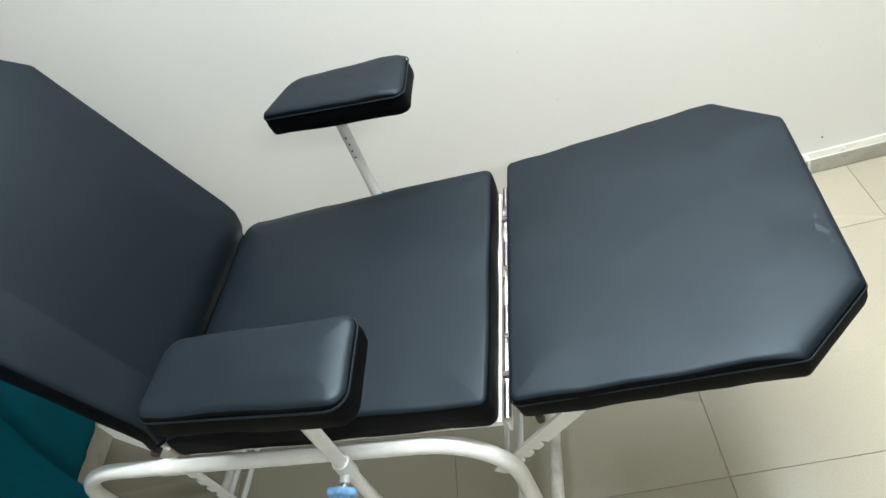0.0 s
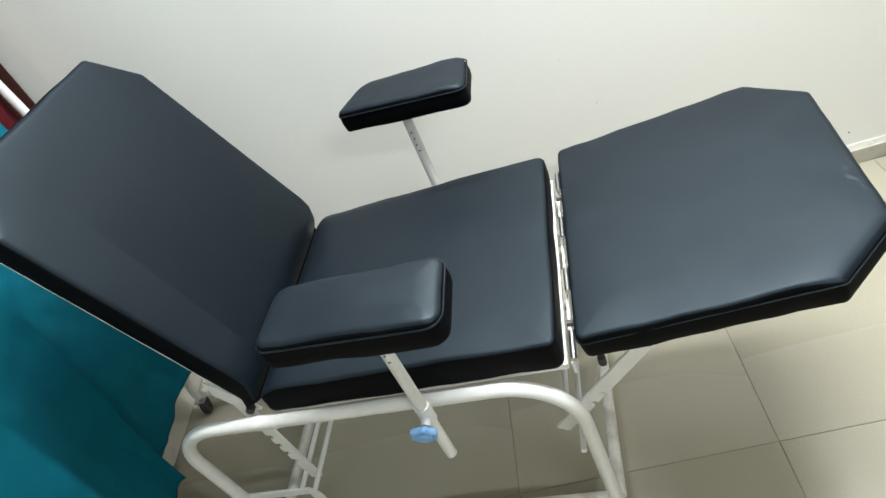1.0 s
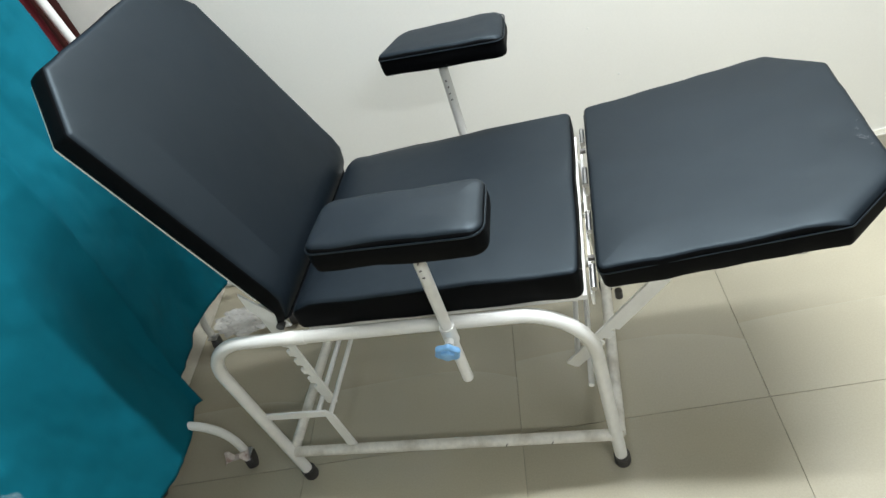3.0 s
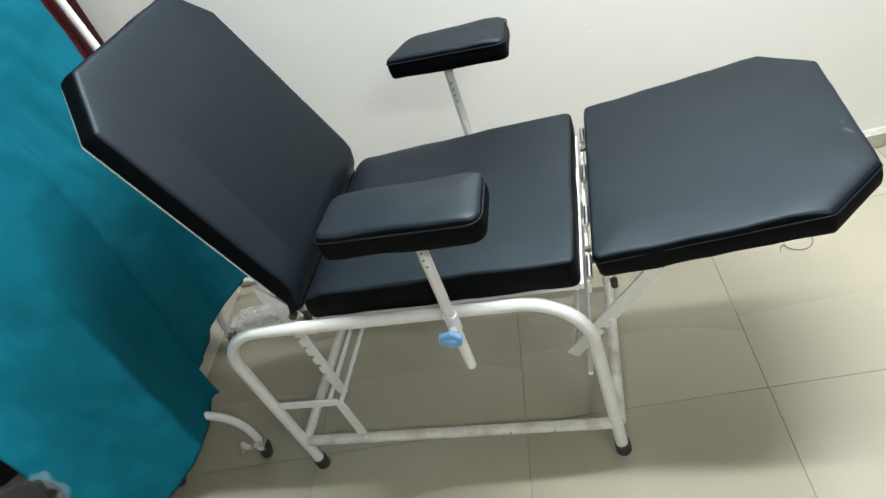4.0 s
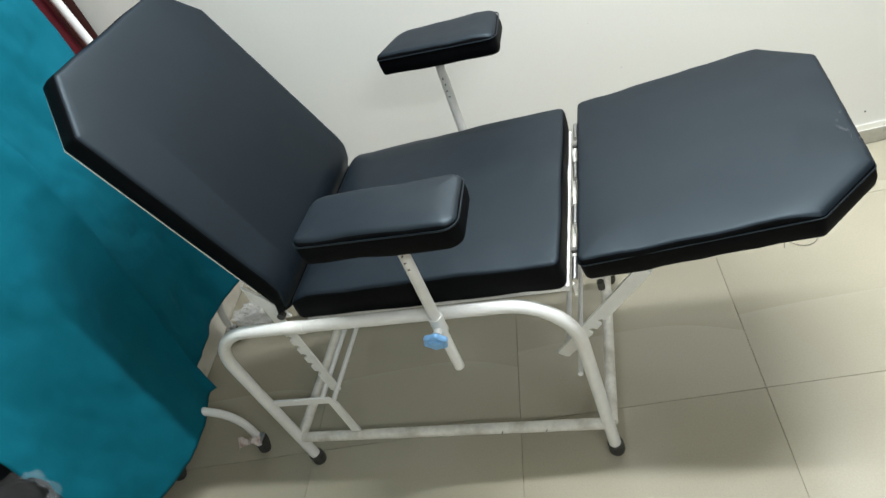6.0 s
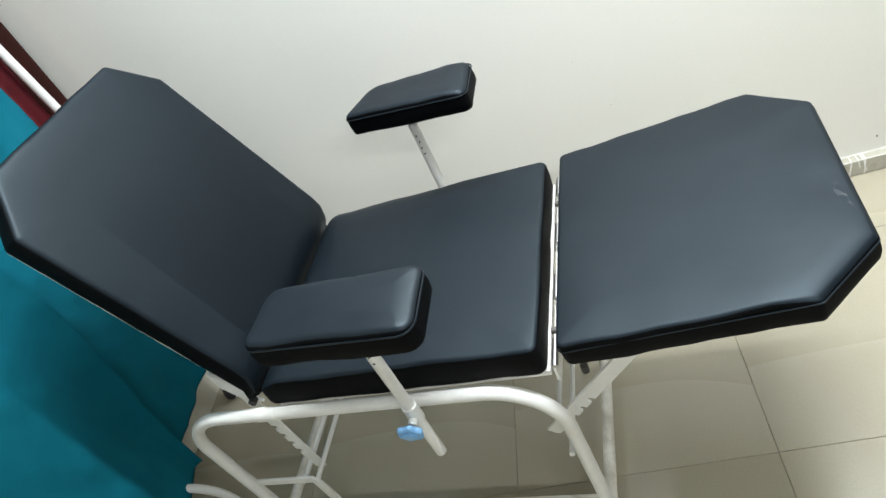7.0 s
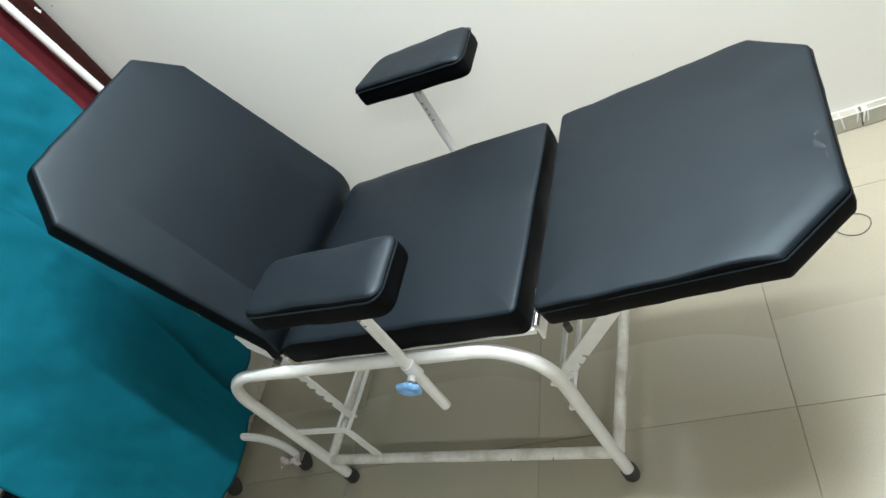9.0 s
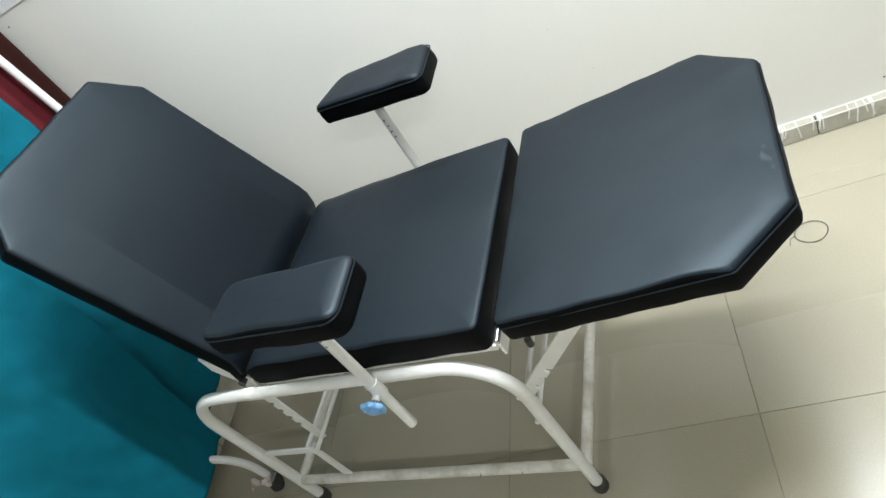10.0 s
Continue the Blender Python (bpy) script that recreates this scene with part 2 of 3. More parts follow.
def cushion(poly, corner, thick, edge, crown, m, wobble=0.0024, seed=0, reach=0.075, roll=None):
    """An upholstered pad: flat outline, top at z = 0 (before the crown), soft upper edge."""
    steps = 5
    radii = list(corner) if isinstance(corner, (list, tuple)) else [corner] * len(poly)
    sharp = [Vector(p) for p in poly]

    def outline(d):
        return rounded(inset(sharp, d), [max(r - d, 0.0005) for r in radii], steps)

    base = outline(0)
    counts = [max(1, int((base[(i + 1) % len(base)] - p).length / 0.03)) if i % (steps + 1) == steps else 1 for i, p in enumerate(base)]

    def dense(d):
        line, out = outline(d), []
        for i, p in enumerate(line):
            q = line[(i + 1) % len(line)]
            out += [p.lerp(q, k / counts[i]) for k in range(counts[i])]
        return out

    prof = [(0.010, -thick), (0.002, -thick + 0.001), (0.0, -thick + 0.005), (-0.0015, -thick * 0.55), (0.0, -edge)]
    prof += [(edge * (1 - math.cos(a)), -edge + edge * math.sin(a)) for a in (math.pi / 10 * k for k in range(1, 6))]
    prof += [(edge + reach * 0.16, crown * 0.3), (edge + reach * 0.45, crown * 0.7), (edge + reach, crown)]
    bm = bmesh.new()
    rings = []
    for d, z in prof:
        ring = []
        for p in dense(d):
            w = 0 if (d, z) == prof[-1] else noise.noise(Vector((p.x * 14 + seed, p.y * 14, z * 20))) * wobble
            sink = roll(p) if roll and z > -thick * 0.6 else 0.0
            ring.append(bm.verts.new(m @ Vector((p.x + w, p.y + w, z + w - sink))))
        rings.append(ring)
    n = len(rings[0])
    # slot 1, the shade-coloured vinyl, takes the sides, lower edge roll and underside
    for i, (a, b) in enumerate(zip(rings, rings[1:])):
        for k in range(n):
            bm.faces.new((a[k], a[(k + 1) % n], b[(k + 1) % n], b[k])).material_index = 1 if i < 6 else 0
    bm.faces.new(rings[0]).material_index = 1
    bm.faces.new(rings[-1])
    return bm


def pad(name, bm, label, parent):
    """An upholstered pad: leatherette on top, sides in a blacker vinyl that carries their shade."""
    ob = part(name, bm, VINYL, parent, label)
    ob.data.materials.append(SHADED_SIDE)
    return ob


def seam(poly, corner, d, z, r, m):
    line = inset(rounded(poly, corner), d)
    return swept([m @ Vector((p.x, p.y, z)) for p in line], r, 6, True)


def plate(outline, thick, m):
    """A flat bar cut to an outline (x, z), thick along y."""
    bm = bmesh.new()
    lo = [bm.verts.new(m @ Vector((x, -thick / 2, z))) for x, z in outline]
    hi = [bm.verts.new(m @ Vector((x, thick / 2, z))) for x, z in outline]
    n = len(outline)
    for k in range(n):
        bm.faces.new((lo[k], lo[(k + 1) % n], hi[(k + 1) % n], hi[k]))
    fs = [bm.faces.new(lo), bm.faces.new(hi)]
    bmesh.ops.triangulate(bm, faces=fs)
    return bm


def lathe(profile, m, segs=20, lobes=0, depth=0.0):
    """Turned shape round the local z; profile of (radius, z). lobes: a star outline."""
    bm = bmesh.new()
    rings = []
    for r, z in profile:
        ring = []
        for k in range(segs):
            a = 2 * math.pi * k / segs
            rr = r * (1 + depth * math.cos(lobes * a)) if lobes else r
            ring.append(bm.verts.new(m @ Vector((rr * math.cos(a), rr * math.sin(a), z))))
        rings.append(ring)
    for a, b in zip(rings, rings[1:]):
        for k in range(segs):
            bm.faces.new((a[k], a[(k + 1) % segs], b[(k + 1) % segs], b[k]))
    bm.faces.new(rings[0])
    bm.faces.new(rings[-1])
    return bm


def cloth(corner, along, drop, nu, nv, shape):
    """A hanging sheet; shape(u, v) moves a point along the sheet's normal (and down)."""
    bm = bmesh.new()
    corner, along, drop = Vector(corner), Vector(along), Vector(drop)
    normal = along.cross(drop).normalized()
    grid = [[None] * (nv + 1) for _ in range(nu + 1)]
    for i in range(nu + 1):
        for j in range(nv + 1):
            u, v = i / nu, j / nv
            off, down, *aside = shape(u, v)
            grid[i][j] = bm.verts.new(corner + along * (u + sum(aside)) + drop * v + normal * off + Vector((0, 0, down)))
    for i in range(nu):
        for j in range(nv):
            bm.faces.new((grid[i][j], grid[i + 1][j], grid[i + 1][j + 1], grid[i][j + 1]))
    return bm


def thicken(ob, t):
    mod = ob.modifiers.new("thickness", "SOLIDIFY")
    mod.thickness, mod.offset = t, 0
    return ob


# ---- the room ----
X0, X1, Y0, Y1 = -1.465, 3.4, -5.4, 0.043      # room limits in the room's own axes


def wall(name, x0, y0, x1, y1, label, mat=None):
    bm = bmesh.new()
    box(bm, (x1 - x0, y1 - y0, CEILING), pose((x0 + x1) / 2, (y0 + y1) / 2, CEILING / 2))
    return tagged(link(name, bm, mat or WALL, m=ROOM), label, "wall", kind="structure")


wall("wall_north", X0, Y1, X1, Y1 + 0.15, "smooth off-white painted wall behind the couch")
wall("wall_west", X0 - 0.15, Y0 - 0.15, X0, Y1 + 0.15, "plain off-white painted wall behind the screen")
# east and south close the room out of view; their grey dims the fill
wall("wall_east", X1, Y0 - 0.15, X1 + 0.15, Y1 + 0.15, "plain unseen wall, greyed to cut bounced light", LOW_BOUNCE)
wall("wall_south", X0, Y0 - 0.15, X1, Y0, "plain unseen wall, greyed to cut bounced light", LOW_BOUNCE)
bm = bmesh.new()
box(bm, (X1 - X0 + 0.3, Y1 - Y0 + 0.3, 0.12), pose((X0 + X1) / 2, (Y0 + Y1) / 2, CEILING + 0.061))
tagged(link("ceiling", bm, CEIL, m=ROOM), "plain white ceiling", "ceiling", kind="structure")
bm = bmesh.new()
box(bm, (X1 - X0 + 0.3, Y1 - Y0 + 0.3, 0.10), pose((X0 + X1) / 2, (Y0 + Y1) / 2, -0.0525))
floor = tagged(link("floor", bm, GROUT, m=ROOM), "glossy beige floor tiles with thin dark joints", "floor", kind="structure")

# bodies for the tube lights, none of them in view
for m, label in zip(LAMPS, ("white tube light fitted high on the painted wall", "white ceiling tube light, out of view, placed to fit the light", "white ceiling tube light, out of view, placed to fit the light")):
    lamp = thing("tube_light", (0, 0, 0), label, "light", "tube lights")
    lamp.matrix_world = m @ pose(0, 0, 0.050)
    part("housing", boxed((1.25, 0.07, 0.030), (0, 0, -0.010), 0.004), LAMP_BODY, lamp)
    part("tube", swept([(-0.58, 0.052, -0.02), (0.58, 0.052, -0.02)], 0.013), GLOW, lamp, "lit fluorescent tube")

# ---- the couch ----
couch = thing("donor_couch", (0, 0, 0), "black vinyl reclining couch on a white tubular steel frame", "couch")

SEAT_Z = 0.628
HW = 0.27
seat_m = pose(0, 0, SEAT_Z)
seat_poly = [(-0.615, -HW), (-0.030, -HW), (-0.030, HW), (-0.615, HW)]


def seat_roll(p):
    """The worn far edge and the rear edge of the seat slope away."""
    far = max(0.0, (p.y - 0.220) / 0.05) ** 2 * (0.001 + 0.020 * max(0.0, min(1.0, (-0.18 - p.x) / 0.35)))
    rear = max(0.0, (-0.565 - p.x) / 0.05) ** 2 * 0.028
    return far + rear


def back_roll(p):
    """The foot of the backrest curls away behind the seat."""
    return max(0.0, (0.045 - p.x) / 0.085) ** 2 * 0.055


seat = pad("seat_cushion", cushion(seat_poly, [0.02, 0.018, 0.018, 0.045], 0.070, 0.011, 0.003, seat_m, roll=seat_roll), "black leatherette seat cushion", couch)

LEG_TILT = -6.2
leg_m = pose(0.0, 0, SEAT_Z + 0.001, 0, LEG_TILT, 0)
leg_poly = [(0.0, -HW - 0.002), (0.395, -HW - 0.004), (0.490, -0.182), (0.490, 0.185), (0.395, HW + 0.006), (0.0, HW)]


def leg_roll(p):
    """The vinyl is gathered over the cut corner on the near side."""
    d = (0.490 - p.x) * 0.687 + (p.y + 0.182) * 0.727
    return max(0.0, 1 - max(0.0, d) / 0.030) ** 2 * 0.009


leg = pad("leg_cushion", cushion(leg_poly, [0.016, 0.012, 0.012, 0.018, 0.02, 0.012], 0.056, 0.009, 0.003, leg_m, wobble=0.003, seed=5, roll=leg_roll), "black leatherette leg cushion with cut corners and scuffed end", couch)
part("seam", seam(leg_poly, [0.016, 0.012, 0.012, 0.018, 0.02, 0.012], -0.001, -0.015, 0.0013, leg_m), VINYL, leg)

# the back rises at an angle; its pad lies in the plane of u (up the back) and y
BACK = 67.0
back_m = Matrix.Translation((-0.605, 0, 0.628)) @ Matrix.Rotation(radians(BACK), 4, "Y") @ Matrix.Rotation(math.pi, 4, "Z")
back_poly = [(-0.040, -HW - 0.008), (0.490, -HW - 0.008), (0.586, -0.200), (0.586, 0.180), (0.490, HW - 0.004), (-0.040, HW - 0.004)]
back_r = [0.03, 0.012, 0.014, 0.014, 0.012, 0.03]
back = pad("back_cushion", cushion(back_poly, back_r, 0.050, 0.012, 0.003, back_m, seed=9, roll=back_roll), "black leatherette backrest cushion with cut top corners", couch)

# worn pale marks near the end of the leg cushion
for x, y, size in ((0.466, -0.080, 0.014), (0.473, -0.090, 0.010), (0.474, -0.108, 0.008), (0.468, -0.057, 0.008), (0.476, -0.035, 0.006), (0.454, -0.118, 0.004)):
    bm = bmesh.new()
    ring = []
    for k in range(14):
        a = 2 * math.pi * k / 14
        r = size * (0.25 + 1.3 * abs(noise.noise(Vector((math.cos(a) * 2.5, math.sin(a) * 2.5, x * 90 + y * 40)))))
        ring.append(bm.verts.new(leg_m @ Vector((x + r * 0.7 * math.cos(a), y + r * math.sin(a), 0.0022))))
    bm.faces.new(ring)
    part("scuff_mark", bm, SCUFF, leg, "pale worn scuff", False)


def frame_under(name, poly, m, drop, inner=0.020, thick=0.004, rim=0.004):
    """A welded angle frame round the underside of a pad."""
    line = [Vector(p) for p in poly]
    bm = bmesh.new()
    prof = [(rim, 0.0), (rim, -drop), (rim + thick, -drop), (rim + thick, -thick), (rim + inner, -thick), (rim + inner, 0.0)]
    rings = [[bm.verts.new(m @ Vector((p.x, p.y, z))) for p in inset(line, d)] for d, z in prof]
    n = len(line)
    for a, b in zip(rings, rings[1:] + rings[:1]):
        for k in range(n):
            bm.faces.new((a[k], a[(k + 1) % n], b[(k + 1) % n], b[k]))
    return part(name, bm, PAINT, couch, "", False)


frame_under("seat_frame", [(-0.600, -HW + 0.004), (-0.022, -HW + 0.004), (-0.022, HW - 0.004), (-0.600, HW - 0.004)], seat_m @ pose(0, 0, -0.0705), 0.012, 0.03)
frame_under("leg_frame", leg_poly, leg_m @ pose(0, 0, -0.0565), 0.008, 0.025, rim=0.012)
frame_under("back_frame", [(max(p[0], 0.035), p[1]) for p in back_poly], back_m @ pose(0, 0, -0.0505), 0.010, 0.025, rim=0.008)

# hinge bar with its knuckles between seat and leg cushions
part("hinge_bar", boxed((0.005, 0.53, 0.030), (-0.016, 0, 0.548)), PAINT, couch, "", False)
for y in (-0.245, -0.09, 0.06, 0.215):
    part("hinge_knuckle", swept([(-0.010, y - 0.03, 0.584), (-0.010, y + 0.03, 0.584)], 0.006, 10), STEEL, couch, "grey steel hinge")
for y in (-0.20, 0.15):
    part("hinge_bolt", swept([(-0.016, y, 0.590), (-0.004, y, 0.590)], 0.006, 8), CHIP, couch)

RAIL_Y, RAIL_Z, R = 0.281, 0.544, 0.0142


def side_frame(s):
    y = s * RAIL_Y
    path = fillet([(-0.832, y, 0.012), (-0.862, y, RAIL_Z + 0.006), (-0.03, y, RAIL_Z - 0.004), (-0.020, y, 0.012)], [0.105, 0.135], 12)
    f = part("side_frame", swept(path, R, 18), PAINT, couch, "bent white enamelled steel tube")
    part("joint_collar", swept([(-0.645, y, RAIL_Z + 0.003), (-0.600, y, RAIL_Z + 0.002)], R + 0.0012, 18), PAINT, f)
    part("lower_rail", swept([(-0.825, y, 0.116), (-0.030, y, 0.116)], 0.0135, 16), WORN, couch, "worn white tube with rust specks")
    for x in (-0.832, -0.020):
        part("rubber_foot", lathe([(0.014, 0.034), (0.0185, 0.032), (0.0190, 0.006), (0.017, 0.0), (0.010, 0.0)], pose(x + 0.001, y, 0.0)), RUBBER, couch, "dark rubber foot cap")
    # stepped bracket for the back support
    w = 0.010
    part("rest_bracket", plate([(-0.845, 0.267 + w), (-0.676, 0.267 + w), (-0.660, 0.254), (-0.650, 0.112), (-0.674, 0.112), (-0.682, 0.267 - w), (-0.845, 0.267 - w)], 0.006, pose(0, y + s * -0.006, 0)), PAINT, couch, "", False)


side_frame(-1)
side_frame(1)
for x, z in ((-0.831, 0.118), (-0.014, 0.118)):
    part("cross_tube", swept([(x, -RAIL_Y, z), (x, RAIL_Y, z)], 0.0135, 16), WORN, couch, "worn white cross tube")
for x, z, r, hy in ((-0.700, 0.266, 0.006, 0.276), (-0.668, 0.262, 0.006, 0.276), (-0.075, 0.318, 0.006, 0.222), (-0.052, 0.300, 0.006, 0.276)):
    part("cross_rod", swept([(x, -hy, z), (x, hy, z)], r, 10), PAINT, couch, "thin white rod")
part("under_tube", swept([(-0.60, -0.25, 0.556), (-0.60, 0.25, 0.556)], 0.012, 12), PAINT, couch)
# dark chips in the enamel of the lower rail
for x in (-0.165, -0.272):
    part("paint_chip", boxed((0.0025, 0.0012, 0.010), (x, -RAIL_Y - 0.0132, 0.117), 0, (0, 28, 0)), CHIP, couch, "dark chip in the paint", False)


def ratchet(top, end, width, notches, side, y, first):
    """A notched support strut between two points (x, z)."""
    a, b = Vector(top), Vector(end)
    d = (b - a).normalized()
    nrm = Vector((-d.y, d.x)) * side
    length = (b - a).length
    stations = [(0.0, 0.5)]
    for k in range(notches):
        at = first + k * 0.034
        stations += [(at - 0.009, 0.5), (at - 0.007, 0.18), (at, 0.05), (at + 0.006, 0.16), (at + 0.007, 0.5)]
    stations += [(length - 0.004, 0.42), (length, 0.2)]
    bm = bmesh.new()
    rows = []
    for at, out in stations:
        q, r = a + d * at - nrm * width * 0.5, a + d * at + nrm * width * out
        rows.append([bm.verts.new((v.x, y + e * 0.003, v.y)) for e in (-1, 1) for v in (q, r)])
    for p, q in zip(rows, rows[1:]):
        for k, n in ((0, 1), (1, 3), (3, 2), (2, 0)):
            bm.faces.new((p[k], p[n], q[n], q[k]))
    for r in (rows[0], rows[-1]):
        bm.faces.new((r[0], r[1], r[3], r[2]))
    return part("ratchet_strut", bm, PAINT, couch, "white notched steel strut", False)


for s in (-1, 1):
    ratchet((-0.706, 0.600), (-0.684, 0.242), 0.028, 5, -1, s * 0.226, 0.145)
    ratchet((0.112, 0.540), (-0.088, 0.304), 0.030, 3, 1, s * 0.222, 0.17)
    part("back_hinge_lug", plate([(-0.712, 0.660), (-0.652, 0.585), (-0.640, 0.553), (-0.672, 0.552), (-0.712, 0.615)], 0.005, pose(0, -0.250 if s < 0 else 0.205, 0)), PAINT, couch, "", False)
    part("hinge_bolt", swept([(-0.655, -0.250 if s < 0 else 0.205, 0.567), (-0.655, -0.266 if s < 0 else 0.222, 0.567)], 0.009, 10), RUBBER, couch, "dark bolt head")
part("stop_knob", swept([(0.030, -0.250, 0.548), (0.030, -0.250, 0.530)], 0.007, 10), RUBBER, couch, "small black rubber stop")


def rest_roll(p):
    """The front end of an armrest is rounded off by use."""
    return max(0.0, (p.x + 0.200) / 0.055) ** 2 * 0.007


def armrest(s, pad_poly, corners, x):
    m = pose(0, 0, 0.852)
    rest = pad("armrest", cushion(pad_poly, corners, 0.055, 0.012, 0.0015, m, seed=20 + s, reach=0.03, roll=rest_roll), "black padded armrest on a white post", couch)
    part("seam", seam(pad_poly, corners, -0.0012, -0.013, 0.0016, m), VINYL, rest)
    y = s * 0.3065
    part("post", swept([(x, y, 0.400), (x, y, 0.800)], 0.0112, 14), PAINT, rest, "white steel post")
    part("clamp_sleeve", swept([(x, y, 0.520), (x, y, 0.562)], 0.0150, 14), PAINT, rest)
    part("clamp_boss", swept([(x, y, 0.538), (x, y + s * 0.024, 0.534)], 0.0085, 10), PAINT, rest)
    part("screw", swept([(x, y + s * 0.020, 0.534), (x, y + s * 0.034, 0.533)], 0.004, 8), STEEL, rest)
    km = pose(x - 0.002, y + s * 0.033, 0.533, -101 * s, 0, 0) @ pose(0, 0, 0, 0, 0, 12)
    knob = part("knob", lathe([(0.010, -0.001), (0.0215, 0.0), (0.0238, 0.002), (0.0244, 0.006), (0.0238, 0.010), (0.0215, 0.012), (0.0160, 0.0108), (0.0142, 0.0110), (0.0136, 0.0150), (0.0115, 0.0165), (0.004, 0.0168)], km, 60, 6, 0.085), BLUE, rest, "pale blue lobed plastic knob")
    part("plate_bolt", swept([(x - 0.03, y, 0.790), (x - 0.03, y, 0.797)], 0.006, 8), STEEL, rest)
    for k in range(4):
        part("paint_chip", boxed((0.003, 0.0012, 0.005), (x + 0.001 * (k % 2), -0.0112 + y, 0.755 - 0.017 * k), 0, (0, 30 * k, 0)), CHIP, rest, "", False)
    return rest


armrest(-1, [(-0.444, -0.372), (-0.143, -0.386), (-0.149, -0.248), (-0.438, -0.246)], [0.02, 0.026, 0.022, 0.03], -0.289)
armrest(1, [(-0.450, 0.296), (-0.142, 0.262), (-0.148, 0.408), (-0.405, 0.412)], [0.012, 0.02, 0.022, 0.05], -0.302)

# ---- the ward screen ----
screen = thing("ward_screen", (-1.23, -0.1, 0), "teal cotton ward screen on a white pipe frame with castors", "screen")
SX = -1.235


def sub(name, bm, mat, parent=None, label="", smooth=True):
    ob = part(name, bm, mat, None, label, smooth)
    ob.parent = parent or screen
    ob.matrix_parent_inverse = Matrix.Translation(-screen.location)
    return ob


sub("post", swept([(-1.250, 0.470, 0.19), (-1.320, 0.423, 1.485)], 0.0125, 14), PAINT, None, "white pipe post")
sub("post", swept([(SX - 0.03, -0.51, 0.16), (SX - 0.03, -0.51, 1.485)], 0.0125, 14), PAINT, None, "white pipe post")
sub("post", swept([(SX + 0.005, -0.29, 0.18), (SX + 0.005, -0.29, 1.50)], 0.0125, 14), PAINT, None, "white pipe post")
sub("pipe_socket", swept([(-1.319, 0.424, 1.460), (-1.321, 0.422, 1.505)], 0.0155, 14), PAINT)
sub("pipe_clamp", boxed((0.014, 0.034, 0.012), (-1.312, 0.445, 1.478), 0.003, (20, 0, 0)), PAINT)
sub("top_rail", swept(fillet([(-1.321, 0.422, 1.49), (-1.305, 0.365, 1.600), (SX, -0.49, 1.600), (SX - 0.03, -0.51, 1.49)], [0.07, 0.07]), 0.014, 14), PAINT, None, "white pipe with rounded corners")


def castor(x, y):
    """Black wheel under a small fork, and its stem."""
    ax = pose(x, y, 0.030, 0, 90, 25)
    w = sub("castor", lathe([(0.010, -0.011), (0.028, -0.010), (0.030, -0.005), (0.030, 0.005), (0.028, 0.010), (0.010, 0.011)], ax, 22), RUBBER, None, "black castor wheel")
    sub("castor_fork", boxed((0.034, 0.030, 0.006), (x, y, 0.058), 0.002), STEEL)
    sub("castor_stem", swept([(x, y, 0.055), (x, y, 0.085)], 0.007, 8), STEEL)
    return w


for (ax, ay), (bx, by) in (((-1.022, -0.238), (-1.286, -0.319)), ((-1.056, 0.290), (-1.320, 0.208))):
    mx, my = (ax + bx) / 2, (ay + by) / 2
    pts = []
    for k in range(33):
        t = 0.5 - 0.5 * math.cos(math.pi * k / 32)
        pts.append((ax + (bx - ax) * t, ay + (by - ay) * t, 0.072 + 0.178 * math.sin(math.pi * t) ** 0.38))
    sub("foot_arch", swept(pts, 0.0115, 12), PAINT, None, "arched white pipe foot")
    castor(ax, ay)
    castor(bx, by)


def crease(u, v, seed):
    """Soft vertical folds, broad dents and small cotton wrinkles."""
    return (0.010 * math.sin(u * 8 + seed) * (0.3 + v) + 0.020 * noise.noise(Vector((u * 2.6 + seed, v * 2.4, seed)))
            + 0.0075 * noise.noise(Vector((u * 9 + v * 5, v * 16, seed))) + 0.0028 * noise.noise(Vector((u * 24, v * 40, seed))))


def far_drape(u, v):
    return (crease(u, v, 1.0) - 0.016 * v * u, 0.010 * math.sin(u * 5) * v)


def near_drape(u, v):
    edge = max(0.0, 1 - u / 0.16)
    return (crease(u, v, 4.5) + 0.015 * edge ** 2 + 0.004 * math.sin(v * 19) * edge,
            0.012 * math.sin(u * 7 + 1) * v, (0.035 * math.sin(v * 7 + 1) + 0.02 * noise.noise(Vector((v * 9, 2, 0))) + 0.08 * v ** 3) * edge)


thicken(sub("cloth_panel", cloth((SX + 0.002, 0.270, 1.585), (0, -0.460, 0), (0.060, 0.012, -1.335), 60, 120, far_drape), TEAL, None, "teal cotton panel"), 0.002)
thicken(sub("cloth_panel", cloth((SX + 0.020, -0.118, 1.585), (0, -0.510, 0), (0.122, 0, -1.372), 64, 120, near_drape), TEAL, None, "teal cotton panel overlapping the other"), 0.002)
thicken(sub("white_binding", cloth((SX + 0.014, 0.270, 1.625), (0, -0.830, 0), (0, 0, -0.050), 50, 4, lambda u, v: (0.004 * math.sin(u * 40), 0.004 * math.sin(u * 23))), WHITE_CLOTH, None, "white cotton band along the rail"), 0.002)

# maroon curtain beside the wall, behind the screen
drape = cloth((-1.352, 0.446, 1.66), (-0.040, -0.300, 0), (0, 0, -1.31), 46, 30, lambda u, v: (0.020 * math.sin(u * 17 + 2.2) * (0.6 + 0.4 * v), 0.006 * math.sin(v * 9)))
curtain = thicken(tagged(link("maroon_curtain", drape, MAROON, smooth=True), "maroon satin curtain hanging in folds beside the wall", "curtain"), 0.002)
